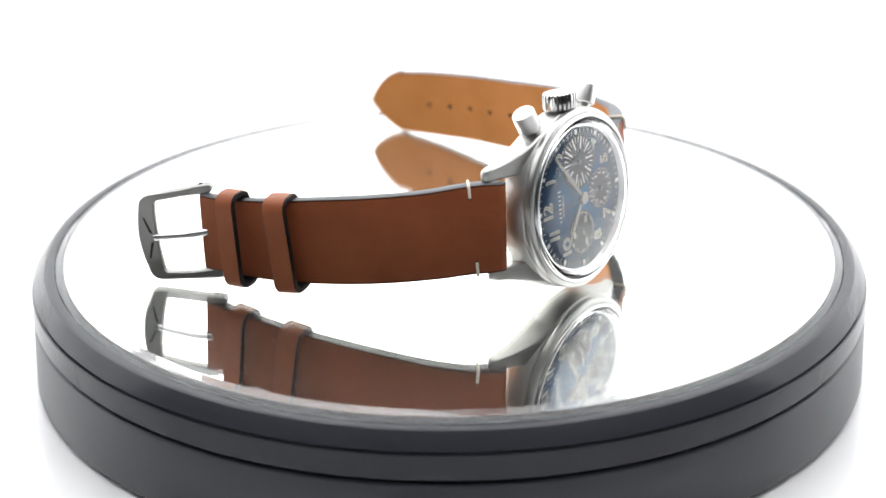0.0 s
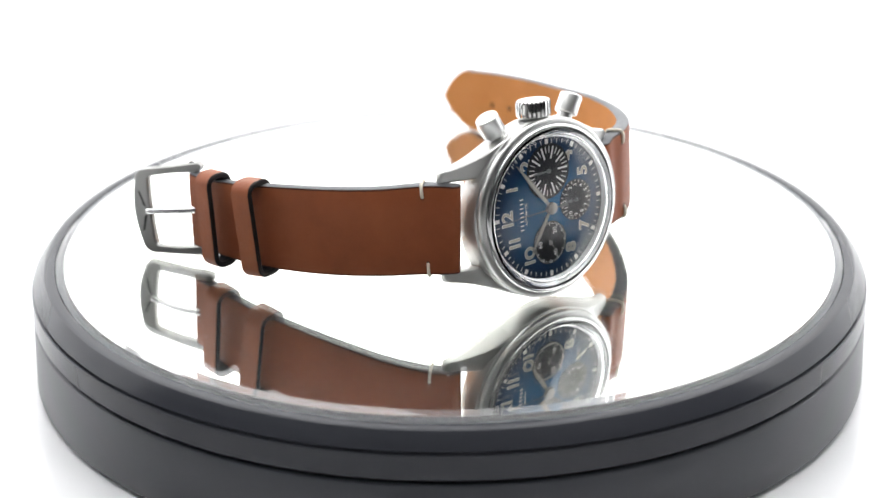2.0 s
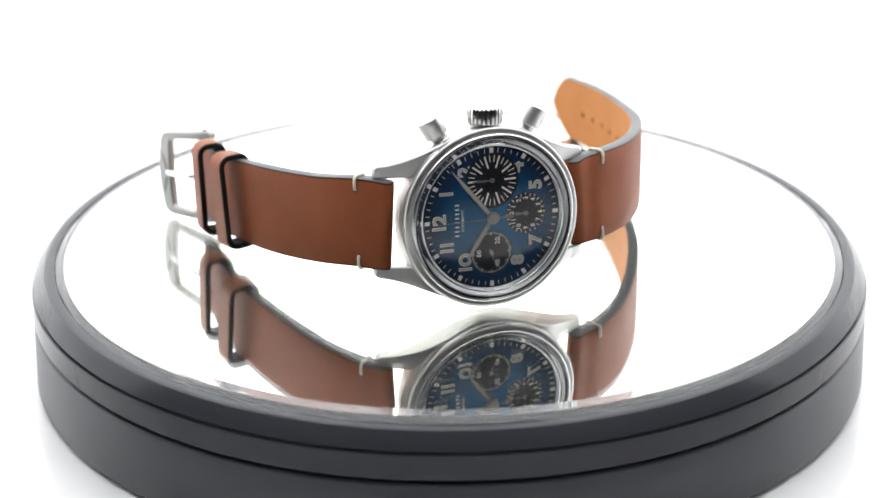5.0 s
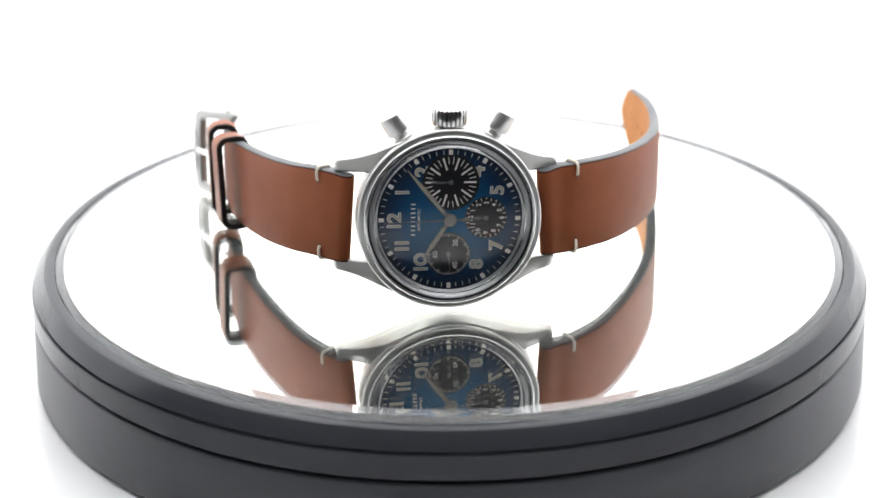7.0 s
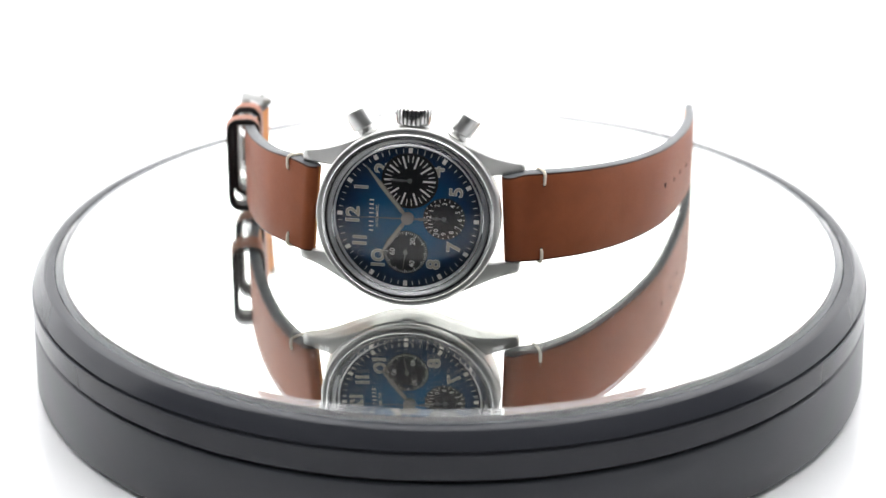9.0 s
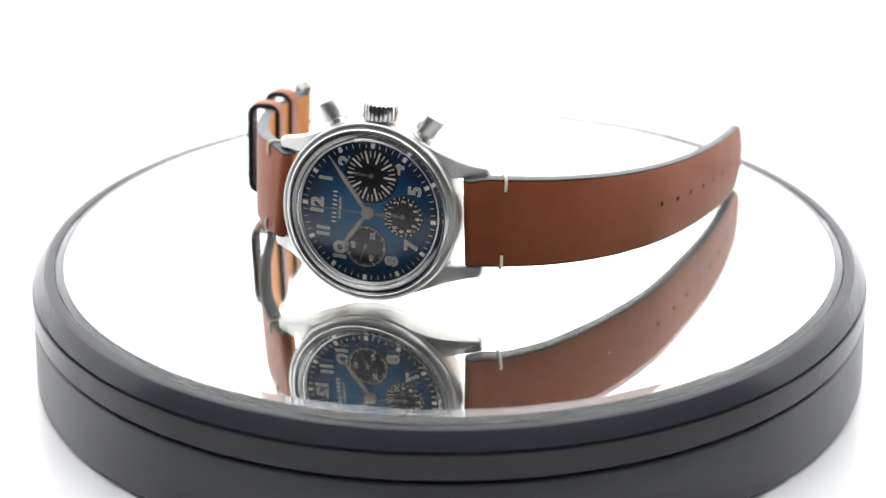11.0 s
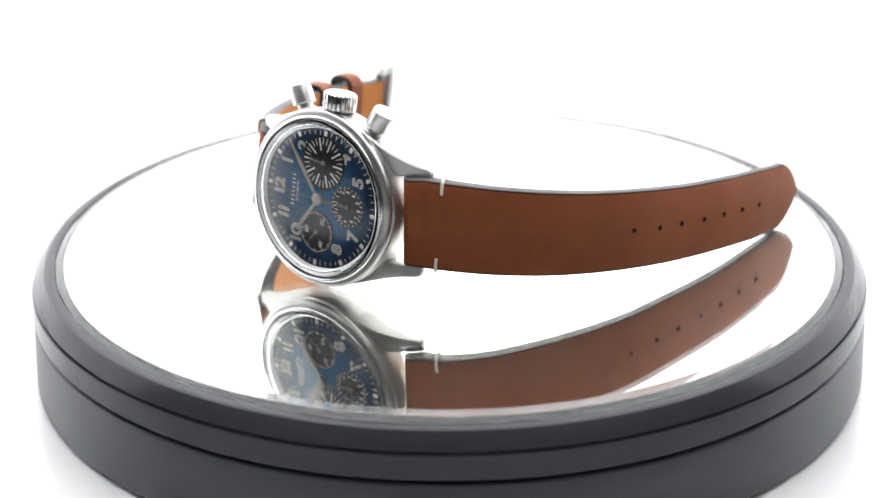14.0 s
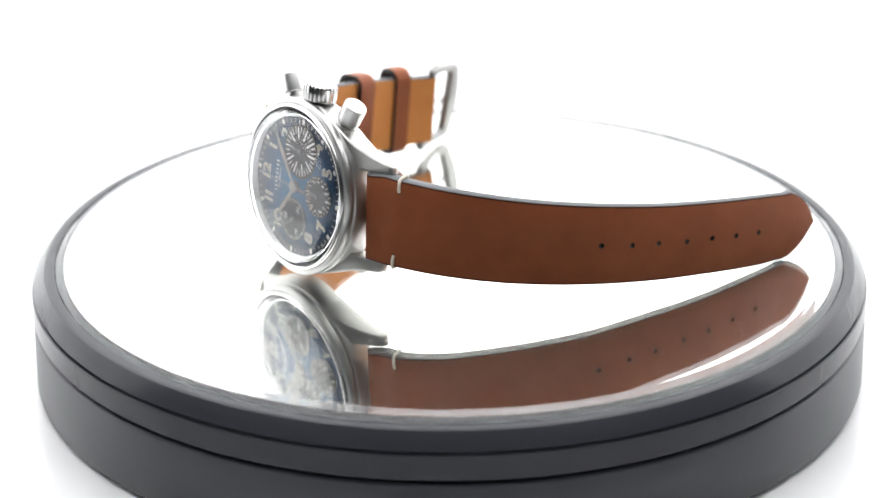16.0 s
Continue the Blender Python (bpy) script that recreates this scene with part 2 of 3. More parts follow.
def build_turntable():
    part("base", lathe([(0, -28.8), (94.0, -28.8), (94.6, -28.5), (94.8, BASE_LOW - 0.3), (BASE_R - 0.8, BASE_LOW - 0.25), (BASE_R - 0.2, BASE_LOW), (BASE_R, BASE_LOW + 0.6),
                        (99.8, -11.9), (99.6, -11.45), (99.1, -11.2), (91, -11.1), (0, -11.1)], 192), MAT_BASE, turntable,
         "dark grey satin plastic drum base", UP, sharp=25)
    platter = part("platter", lathe([(0, -10.45), (99.2, -10.45), (99.6, -10.3), (99.8, -9.95), (99.8, -4.75), (99.6, -4.5), (98.9, -4.4), (98.9, -4.1), (99.3, -3.95), (99.4, -3.7), (99.3, -3.45),
                                     (97.0, -0.5), (96.75, -0.2), (96.4, -0.02), (95.9, 0.08), (95.2, 0.12), (94.3, 0.12), (94.15, 0.0), (94.1, -3.0), (0, -3.0)], 192), MAT_PLATTER, turntable,
                   "rotating charcoal plastic platter with a bevelled rim", UP, sharp=22)
    part("mirror", lathe([(0, -1.6), (91.9, -1.6), (91.9, -1.0), (0, -1.0)], 192), MAT_MIRROR, platter, "silvered mirror under clear glass, with a faint whitish film", UP, sharp=8)
    part("mirror_edge", lathe([(91.95, -1.6), (94.05, -1.6), (94.05, -1.02), (91.95, -1.02)], 192, True), MAT_MIRROR_EDGE, platter, "dark grey ground edge of the mirror", UP)
    part("glass_top", lathe([(89.4, 1.0), (0, 1.0)], 192), MAT_PLATE_GLASS, platter, "clear flat glass plate", UP, sharp=8, up=True)
    bm = lathe([(94.05, -1.0), (94.05, -0.1), (93.95, 0.0), (92.6, 0.76), (92.4, 0.83), (89.4, 1.0)], 192)
    for fc in bm.faces:
        fc.material_index = 1 if min(v.co.to_2d().length for v in fc.verts) > 92.3 else 0
    part("glass_bevel", bm, [MAT_BEVEL, MAT_PLATE_GLASS], platter, "slightly hazy ground bevel round the glass plate", UP, sharp=2, up=True)
    rnd = random.Random(4)
    bm = bmesh.new()
    for k in range(420):
        a, r = rnd.uniform(0, 2 * math.pi), 92 * math.sqrt(rnd.uniform(0.02, 1))
        c, q = Vector((r * math.cos(a), r * math.sin(a), 1.0)), rnd.choice((0.05, 0.07, 0.1, 0.16))
        ring = [bm.verts.new(c + Vector((q * rnd.uniform(0.7, 1.5) * math.cos(b), q * rnd.uniform(0.7, 1.5) * math.sin(b), 0.005))) for b in (0, 1.26, 2.51, 3.77, 5.03)]
        peak = bm.verts.new(c + Vector((0, 0, q * 0.6)))
        for i in range(5):
            bm.faces.new((ring[i], ring[(i + 1) % 5], peak))
    tagged(part("dust", bm, MAT_DUST, platter, "fine pale dust specks on the glass", UP), kind="stuff")
    return platter


platter = build_turntable()

# ---------------------------------------------------------------- the watch
# Its dial stands upright with the crown on top; dial axes: x to the 6, y to the 3, z out of the face.
BASE = Vector((-0.0002, -0.0415, GLASS_Z))
DIAL_C = Vector((-0.0001361, -0.0405794, 0.0232611))
_n = Vector((math.sin(radians(7.5613)) * math.cos(radians(6.6181)), -math.cos(radians(7.5613)) * math.cos(radians(6.6181)), math.sin(radians(6.6181))))
_h = Vector((math.cos(radians(7.5613)), math.sin(radians(7.5613)), 0))
_v = _n.cross(_h)
_s, _c = math.sin(radians(-2.2202)), math.cos(radians(-2.2202))
DX, DY = _c * _h + _s * _v, -_s * _h + _c * _v
DIAL = Matrix(((DX.x, DY.x, _n.x, DIAL_C.x - BASE.x), (DX.y, DY.y, _n.y, DIAL_C.y - BASE.y), (DX.z, DY.z, _n.z, DIAL_C.z - BASE.z), (0, 0, 0, 1)))
PLACE = Matrix.Translation(-BASE)          # from the turntable's space to the watch's
BODY = DIAL @ Matrix(((1, 0, 0, 0), (0, 1, 0.07, 0), (0, 0, 1, 0), (0, 0, 0, 1)))
watch = tagged(empty("wristwatch", BASE), "titanium chronograph wristwatch, blue dial, brown leather strap, standing on its edge", "wristwatch")
ZD = -0.6                                   # dial surface


def lug(sx, sy, bm):
    rows = []
    for x, yo, zt, zb in ((6.5, 18.9, -1.6, -7.6), (9.5, 18.15, -1.65, -7.65), (12, 17.25, -1.75, -7.75), (14.3, 16.2, -2.1, -7.9), (16.5, 15.2, -2.9, -8.2), (18.6, 14.35, -4.0, -8.5), (20.6, 13.7, -5.0, -8.8),
                          (22.4, 13.25, -5.9, -9.1), (23.8, 13.0, -6.6, -9.3), (24.5, 12.8, -7.0, -9.3), (24.9, 12.5, -7.3, -9.2), (25.1, 11.9, -7.7, -9.0)):
        yi, e = 10.15, 0.35
        pts = [(yi + e, zb), (yo - e, zb), (yo, zb + e), (yo, zt - e), (yo - e, zt), (yi + e, zt), (yi, zt - e), (yi, zb + e)]
        rows.append([(sx * x, sy * y, z) for y, z in pts])
    loft(rows, bm)


def build_case():
    bm = lathe([(0, -7.8), (17.0, -7.8), (19.7, -7.8), (20.4, -7.35), (20.65, -6.5), (20.6, -1.9), (20.2, -1.5), (16.6, -1.4), (16.45, -1.0), (16.0, -1.0), (16.0, -6), (0, -6)], 160)
    case = part("case", bm, MAT_BRUSHED, watch, "brushed titanium case with four curved lugs", BODY)
    for sx in (-1, 1):
        for sy in (-1, 1):
            bm = bmesh.new()
            lug(sx, sy, bm)
            part("lug", bm, MAT_BRUSHED, case, "", BODY)
    part("case_back", lathe([(17.2, -7.8), (17.2, -9.2), (16.6, -9.7), (13, -10.1), (0, -10.2)], 120), MAT_BRUSHED, case, "brushed screwed case back", BODY)
    bezel = part("bezel", lathe([(18.9, -1.45), (20.2, -1.4), (20.55, -1.2), (20.65, -0.8), (20.65, -0.1), (20.55, 0.2), (20.3, 0.42), (19.85, 0.55), (19.55, 0.6), (19.4, 0.55), (19.4, 0.2)], 192),
                 MAT_BEZEL, watch, "satin outer bezel", DIAL)
    part("bezel_step", lathe([(19.36, 0.2), (19.36, 0.75), (19.3, 1.0), (19.15, 1.2), (18.9, 1.33), (18.65, 1.35), (18.5, 1.25), (18.46, 0.9), (18.46, -0.3)], 192), MAT_STEP, bezel, "polished inner bezel step", DIAL)
    part("groove", lathe([(18.46, 1.05), (18.18, 1.0)], 160), MAT_GASKET, bezel, "thin black crystal gasket", DIAL)
    part("crystal_seat", lathe([(18.15, 0.5), (17.5, 0.45), (17.35, 0.4), (16.5, ZD + 0.15), (16.35, ZD + 0.05), (16.35, ZD - 0.3)], 160), MAT_REHAUT, bezel, "bright steel crystal seat and dial flange", DIAL)
    crystal = part("crystal", lathe([(0, 3.55), (5, 3.5), (10, 3.32), (13.5, 3.06), (15.6, 2.8), (16.6, 2.55), (17.3, 2.2), (17.75, 1.75), (18.0, 1.3), (18.1, 0.95), (18.1, 0.55),
                                     (16.75, 0.55), (16.6, 0.95), (16.1, 1.3), (15.0, 1.55), (10, 1.95), (0, 2.15)], 160), MAT_GLASS, watch, "domed clear sapphire crystal", DIAL, sharp=50)
    crystal.visible_shadow = False
    return case


case = build_case()


def build_crown():
    along = BODY @ Matrix(((1, 0, 0, 0), (0, 0, 1, 20.2e-3), (0, -1, 0, -4.0e-3), (0, 0, 0, 1)))
    bm = bmesh.new()
    rows = []
    teeth = 24
    prof = [(2.2, -0.8, 0), (2.2, 0.5, 0), (3.5, 0.55, 0.2), (3.85, 0.85, 0.6), (3.95, 1.4, 1), (3.95, 3.9, 1), (3.85, 4.2, 0.9), (3.6, 4.45, 0.5), (3.3, 4.55, 0), (2.6, 4.6, 0), (0.02, 4.6, 0)]
    for r, z, k in prof:
        rows.append([(lambda q: (q * math.cos(a), q * math.sin(a), z))(r * (1 - 0.085 * k * (1 if i % 6 in (0, 5) else 0)))
                     for i in range(teeth * 6) for a in [2 * math.pi * i / (teeth * 6)]])
    loft(rows, bm)
    part("crown", bm, MAT_CROWN, watch, "polished fluted winding crown", along, sharp=30)
    for s in (-1, 1):
        ang = radians(29.3) * s - radians(0.7)
        d = Vector((math.sin(ang), math.cos(ang), 0))
        side = Vector((d.y, -d.x, 0))
        o = d * 19.2
        turn = Matrix(((side.x, 0, d.x, o.x * 1e-3), (side.y, 0, d.y, o.y * 1e-3), (0, 1, 0, -4.9e-3), (0, 0, 0, 1)))
        push = part("pusher", lathe([(1.85, -1.2), (1.85, 2.9), (2.5, 2.9), (2.68, 3.1), (2.68, 7.0), (2.6, 7.25), (2.4, 7.45), (2.1, 7.55), (1.2, 7.62), (0, 7.65)], 48), MAT_PUSHER, watch,
                    "satin steel round chronograph pusher", BODY @ turn, sharp=20)
        part("collar", lathe([(2.5, -0.9), (2.5, 1.6), (2.3, 1.85), (1.85, 1.85)], 40), MAT_BRUSHED, push, "brushed pusher collar", BODY @ turn)


build_crown()


# ---------------------------------------------------------------- dial
def numeral(text, inset, z0, z1):
    """A bold dial numeral 3.2 mm tall, all its strokes drawn in by inset."""
    bm = bmesh.new()
    half, stroke = 1.6 - inset, 0.36 - inset

    def bar(x):
        box(bm, x - stroke, x + stroke, -half, half, z0, z1)

    def digit(text, x):
        glyph = letters(text, 2.86, 0.17 - inset)
        for v in glyph.verts:
            v.co.x, v.co.z = v.co.x * 1.12 + x, z1
        me = bpy.data.meshes.new("glyph")
        glyph.to_mesh(me)
        glyph.free()
        bm.from_mesh(me)
        bpy.data.meshes.remove(me)

    if text == "1":
        bar(0)
    elif text == "11":
        bar(-0.7), bar(0.7)
    elif text == "12":
        bar(-1.45), digit("2", 0.55)
    elif text == "10":
        bar(-1.75)
        segs = 40
        turns = [2 * math.pi * k / segs for k in range(segs)]
        outer = [bm.verts.new((0.45 + (1.5 - inset) * math.cos(a), half * math.sin(a), z1)) for a in turns]
        inner = [bm.verts.new((0.45 + (0.72 + inset) * math.cos(a), (0.82 + inset) * math.sin(a), z1)) for a in turns]
        for k in range(segs):
            q = (k + 1) % segs
            bm.faces.new((outer[k], outer[q], inner[q], inner[k]))
    else:
        digit(text, 0)
    return bm


def build_dial():
    bm = bmesh.new()
    segs, steps = 128, 24
    rings = [[bm.verts.new((0, 0, ZD))]] + [[bm.verts.new((16.6 * k / steps * math.cos(2 * math.pi * i / segs), 16.6 * k / steps * math.sin(2 * math.pi * i / segs), ZD)) for i in range(segs)] for k in range(1, steps + 1)]
    for k in range(steps):
        for i in range(segs):
            j = (i + 1) % segs
            if k == 0:
                bm.faces.new((rings[0][0], rings[1][i], rings[1][j]))
            else:
                bm.faces.new((rings[k][i], rings[k + 1][i], rings[k + 1][j], rings[k][j]))
    radii = [0.0] + [k / steps for k in range(1, steps + 1) for i in range(segs)]
    dial = part("dial", bm, MAT_DIAL, watch, "blue dial fading to black at the rim", DIAL)
    at = dial.data.attributes.new("radius", "FLOAT", "POINT")
    at.data.foreach_set("value", radii)
    T = DIAL @ pose(0, 0, 0)

    def at_clock(hour, radius):
        a = math.pi - math.pi / 6 * hour
        return radius * math.cos(a), radius * math.sin(a), a

    # minute track
    for h in range(12):
        x, y, a = at_clock(h, 15.3)
        bm = bmesh.new()
        box(bm, -0.62, 0.62, -0.46, 0.46, ZD, ZD + 0.14, 0.05)
        part("hour_marker", bm, MAT_LUME_EDGE, dial, "white luminous square hour marker", DIAL @ Matrix.Translation((x * 1e-3, y * 1e-3, 0)) @ pose(0, 0, 0, 0, 0, math.degrees(a)))
    for k in range(60):
        if k % 5:
            a = math.pi - math.pi / 30 * k
            bm = bmesh.new()
            box(bm, 14.75, 15.7, -0.065, 0.065, ZD, ZD + 0.06)
            part("minute_tick", bm, MAT_PRINT, dial, "", DIAL @ pose(0, 0, 0, 0, 0, math.degrees(a)))
    # numerals, upright when the 12 is on top; the ones are plain bars and the nought of the 10 is round
    for text, x, y in (("12", -12.45, 0), ("1", -10.7, 6.3), ("2", -6.4, 10.95), ("4", 6.1, 10.9), ("5", 10.5, 6.5), ("7", 10.5, -6.1), ("8", 6.1, -10.5), ("10", -6.35, -9.65), ("11", -10.65, -6.0)):
        flat = DIAL @ Matrix.Translation((x * 1e-3, y * 1e-3, 0)) @ pose(0, 0, 0, 0, 0, 90)
        rim = part("numeral", numeral(text, 0.0, ZD, ZD + 0.06), MAT_LUME_EDGE, dial, "cream luminous numeral with a silver outline", flat)
        part("numeral_fill", numeral(text, 0.13, ZD + 0.055, ZD + 0.1), MAT_LUME, rim, "", flat)
    bm = letters("AUTOMATIC", 0.62, 0.006)
    part("lettering", bm, MAT_PRINT, dial, "small white dial lettering", DIAL @ Matrix.Translation((-6.9e-3, -0.1e-3, (ZD + 0.06) * 1e-3)) @ pose(0, 0, 0, 0, 0, 90))
    # maker's mark as plain bars
    for k in range(8):
        bm = bmesh.new()
        y = -3.5 + 1.0 * k
        box(bm, -8.7, -7.7, y - 0.15, y + 0.15, ZD, ZD + 0.06)
        part("maker_mark", bm, MAT_PRINT, dial, "", DIAL)
    return dial


dial = build_dial()


def bars(name, items, z0, z1, parent, mat, cx, cy, label=""):
    """Thin printed strokes round a subdial: (degrees, inner, outer, width)."""
    for deg, r0, r1, w in items:
        bm = bmesh.new()
        box(bm, r0, r1, -w / 2, w / 2, z0, z1)
        part(name, bm, mat, parent, label, DIAL @ Matrix.Translation((cx * 1e-3, cy * 1e-3, 0)) @ pose(0, 0, 0, 0, 0, deg))


def hand_mesh(points, z0, z1):
    return slab(points, z0, z1)


def build_subdials():
    z = ZD + 0.11
    top = part("subdial", disc(6.35, ZD, z, 0.1, 8.45, 72), MAT_SUBDIAL, dial, "black minute counter with long white strokes", DIAL)
    bars("stroke", [(180 - 12 * k, 4.2 if k % 3 else 2.9, 5.75, 0.19 if k % 3 else 0.42) for k in range(30)], z, z + 0.05, top, MAT_PRINT, 0.1, 8.45)
    right = part("subdial", disc(4.75, ZD, z, 8.1, 0.2, 72), MAT_SUBDIAL, dial, "black hour counter with small numerals", DIAL)
    for k in range(12):
        a = radians(180 - 30 * k)
        part("dot", disc(0.17, z, z + 0.05, 4.45 * math.cos(a), 4.45 * math.sin(a), 10), MAT_PRINT, right, "", DIAL @ Matrix.Translation((8.1e-3, 0.2e-3, 0)))
    bars("tick", [(165 - 30 * k, 3.85, 4.55, 0.14) for k in range(12)], z, z + 0.05, right, MAT_PRINT, 8.1, 0.2)
    for h in range(1, 13):
        a = radians(180 - 30 * h)
        bm = letters(str(h), 1.05, 0.02)
        part("small_numeral", bm, MAT_PRINT, right, "", DIAL @ Matrix.Translation(((8.1 + 3.45 * math.cos(a)) * 1e-3, (0.2 + 3.45 * math.sin(a)) * 1e-3, (z + 0.05) * 1e-3)) @ pose(0, 0, 0, 0, 0, 90))
    low = part("subdial", disc(5.0, ZD, z, -0.2, -8.1, 72), MAT_SUBDIAL, dial, "black running seconds subdial", DIAL)
    bars("stroke", [(180 - 6 * k, 3.95 if k % 5 == 0 else 4.3, 4.8, 0.17 if k % 5 == 0 else 0.11) for k in range(60)], z, z + 0.05, low, MAT_PRINT, -0.2, -8.1)
    for h, text in ((4, "20"), (8, "40"), (12, "60")):
        a = radians(180 - 30 * h)
        bm = letters(text, 1.15, 0.02)
        part("small_numeral", bm, MAT_PRINT, low, "", DIAL @ Matrix.Translation(((-0.2 + 3.0 * math.cos(a)) * 1e-3, (-8.1 + 3.0 * math.sin(a)) * 1e-3, (z + 0.05) * 1e-3)) @ pose(0, 0, 0, 0, 0, 90))
    # counter hands at rest on the 12
    for cx, cy, ln, wide, who in ((0.1, 8.45, 4.6, 0.5, top), (8.1, 0.2, 3.2, 0.75, right)):
        bm = hand_mesh([(0.5, -0.16), (0.5, 0.16), (-1.1, 0.14), (-1.5, wide / 2), (-ln + 1.3, wide / 2), (-ln, 0.05), (-ln, -0.05), (-ln + 1.3, -wide / 2), (-1.5, -wide / 2), (-1.1, -0.14)], z + 0.2, z + 0.3)
        disc(0.55, z + 0.1, z + 0.4, 0, 0, 20, bm)
        part("counter_hand", bm, MAT_SUBHAND, who, "dark counter hand", DIAL @ Matrix.Translation((cx * 1e-3, cy * 1e-3, 0)))


MAT_SUBHAND = steel("dark_counter_hand", (0.16, 0.165, 0.17), 0.35)
build_subdials()


def build_pointers():
    def pointer(name, tip, z, wide, label):
        tip = Vector((*tip, 0))
        ln = tip.length
        ang = math.degrees(math.atan2(tip.y, tip.x))
        body = slab([(-0.4, -0.35), (1.3, -0.3), (2.2, -wide * 0.42), (ln * 0.62, -wide / 2), (ln, -0.1), (ln, 0.1), (ln * 0.62, wide / 2), (2.2, wide * 0.42), (1.3, 0.3), (-0.4, 0.35)], z, z + 0.16)
        turn = DIAL @ pose(0, 0, 0, 0, 0, ang)
        hand = part(name, body, MAT_HAND, watch, label, turn)
        fill = slab([(2.6, -wide * 0.2), (ln * 0.62, -wide * 0.27), (ln - 0.9, -0.05), (ln - 0.9, 0.05), (ln * 0.62, wide * 0.27), (2.6, wide * 0.2)], z + 0.12, z + 0.2)
        part("lume", fill, MAT_LUME, hand, "cream luminous filling", turn)

    pointer("hour_hand", (-6.07, -9.13), ZD + 0.55, 1.15, "steel hour hand filled with cream paint")
    pointer("minute_hand", (-9.75, 11.6), ZD + 0.85, 1.1, "steel minute hand filled with cream paint")
    bm = slab([(-14.6, -0.05), (-14.6, 0.05), (0, 0.13), (2.2, 0.16), (2.6, 0.36), (4.6, 0.36), (4.6, -0.36), (2.6, -0.36), (2.2, -0.16), (0, -0.13)], ZD + 1.15, ZD + 1.25)
    sweep = part("chronograph_hand", bm, MAT_SUBHAND, watch, "thin dark chronograph hand pointing at twelve", DIAL @ pose(0, 0, 0, 0, 0, 1.5))
    part("hub", lathe([(1.4, ZD + 0.5), (1.4, ZD + 1.3), (1.2, ZD + 1.42), (0.4, ZD + 1.45), (0, ZD + 1.45)], 32), MAT_HAND, watch, "steel centre hub of the hands", DIAL)
    # running seconds hand, built about its own pivot
    bm = slab([(-0.9, -0.13), (0.2, -0.12), (3.9, -0.04), (3.9, 0.04), (0.2, 0.12), (-0.9, 0.13)], 0, 0.08)
    disc(0.5, -0.1, 0.16, 0, 0, 20, bm)
    return part("seconds_hand", bm, MAT_HAND, watch, "small running seconds hand")


seconds_hand = build_pointers()
SECONDS_PIVOT = DIAL @ Matrix.Translation((-0.2e-3, -8.1e-3, (ZD + 0.36) * 1e-3))


# ---------------------------------------------------------------- strap
def frames_along(rows):
    """Centre, way, up and outward directions along a strap, with half width and thickness."""
    out = []
    for i, r in enumerate(rows):
        p = Vector(r[:3])
        t = (Vector(rows[min(i + 1, len(rows) - 1)][:3]) - Vector(rows[max(i - 1, 0)][:3])).normalized()
        k = r[5]
        up = (Vector((DY.x, DY.y, DY.z)) * k + Vector((0, 0, 1)) * (1 - k))
        up = (up - t * up.dot(t)).normalized()
        o = t.cross(up)
        out.append((p, t, up, o, r[3] / 2, r[4]))
    return out


def strap_mesh(rows, side):
    secs = []
    for p, t, up, o, hw, th in frames_along(rows):
        o = o * side
        e = min(0.5, hw * 0.4)
        shape = [(-hw + e, 0), (-hw * 0.5, 0.05), (0, 0.06), (hw * 0.5, 0.05), (hw - e, 0), (hw - 0.14, -0.14), (hw, -e), (hw, -th + e), (hw - e * 0.5, -th),
                 (0, -th), (-hw + e * 0.5, -th), (-hw, -th + e), (-hw, -e), (-hw + 0.14, -0.14)]
        secs.append([p + up * a + o * b for a, b in shape])
    # the leather folds back round the spring bar
    p, t, up, o, hw, th = frames_along(rows)[0]
    o, bend = o * side, []
    for k in range(6):
        a = radians(90 - 18 * k if k < 5 else 8)
        r = th / 2
        f, b, g = r - r * math.sin(a), th - (r - r * math.sin(a)), r * math.cos(a)
        e = min(0.5, (b - f) * 0.3)
        shape = [(-hw + 0.5, -f), (-hw * 0.5, -f), (0, -f), (hw * 0.5, -f), (hw - 0.5, -f), (hw - 0.14, -f - e * 0.3), (hw, -f - e), (hw, -b + e), (hw - 0.25, -b),
                 (0, -b), (-hw + 0.25, -b), (-hw, -b + e), (-hw, -f - e), (-hw + 0.14, -f - e * 0.3)]
        if k:
            bend.insert(0, [p - t * g + up * x + o * y for x, y in shape])
    secs = bend + secs
    slots = [0, 0, 0, 0, 4, 1, 1, 1, 2, 2, 1, 1, 1, 4]
    return loft(secs, slots=slots)


def punch(bm, spots):
    """Cut round holes through a strap: (centre, way through, radius)."""
    def temp(b):
        me = bpy.data.meshes.new("cutting")
        b.to_mesh(me)
        b.free()
        for _ in range(5):
            me.materials.append(None)
        return new("cutting", me)
    bmesh.ops.recalc_face_normals(bm, faces=bm.faces)
    body = temp(bm)
    cut = bmesh.new()
    for p, o, r in spots:
        q = o.to_track_quat("Z", "Y").to_matrix().to_4x4()
        made = bmesh.ops.create_cone(cut, cap_ends=True, segments=14, radius1=r, radius2=r, depth=10, matrix=Matrix.Translation(p) @ q)
    for fc in cut.faces:
        fc.material_index = 3
    tool = temp(cut)
    md = body.modifiers.new("punch", "BOOLEAN")
    md.operation, md.object, md.solver = "DIFFERENCE", tool, "EXACT"
    me = bpy.data.meshes.new_from_object(body.evaluated_get(bpy.context.evaluated_depsgraph_get()))
    out = bmesh.new()
    out.from_mesh(me)
    for o in (body, tool):
        bpy.data.objects.remove(o)
    return out


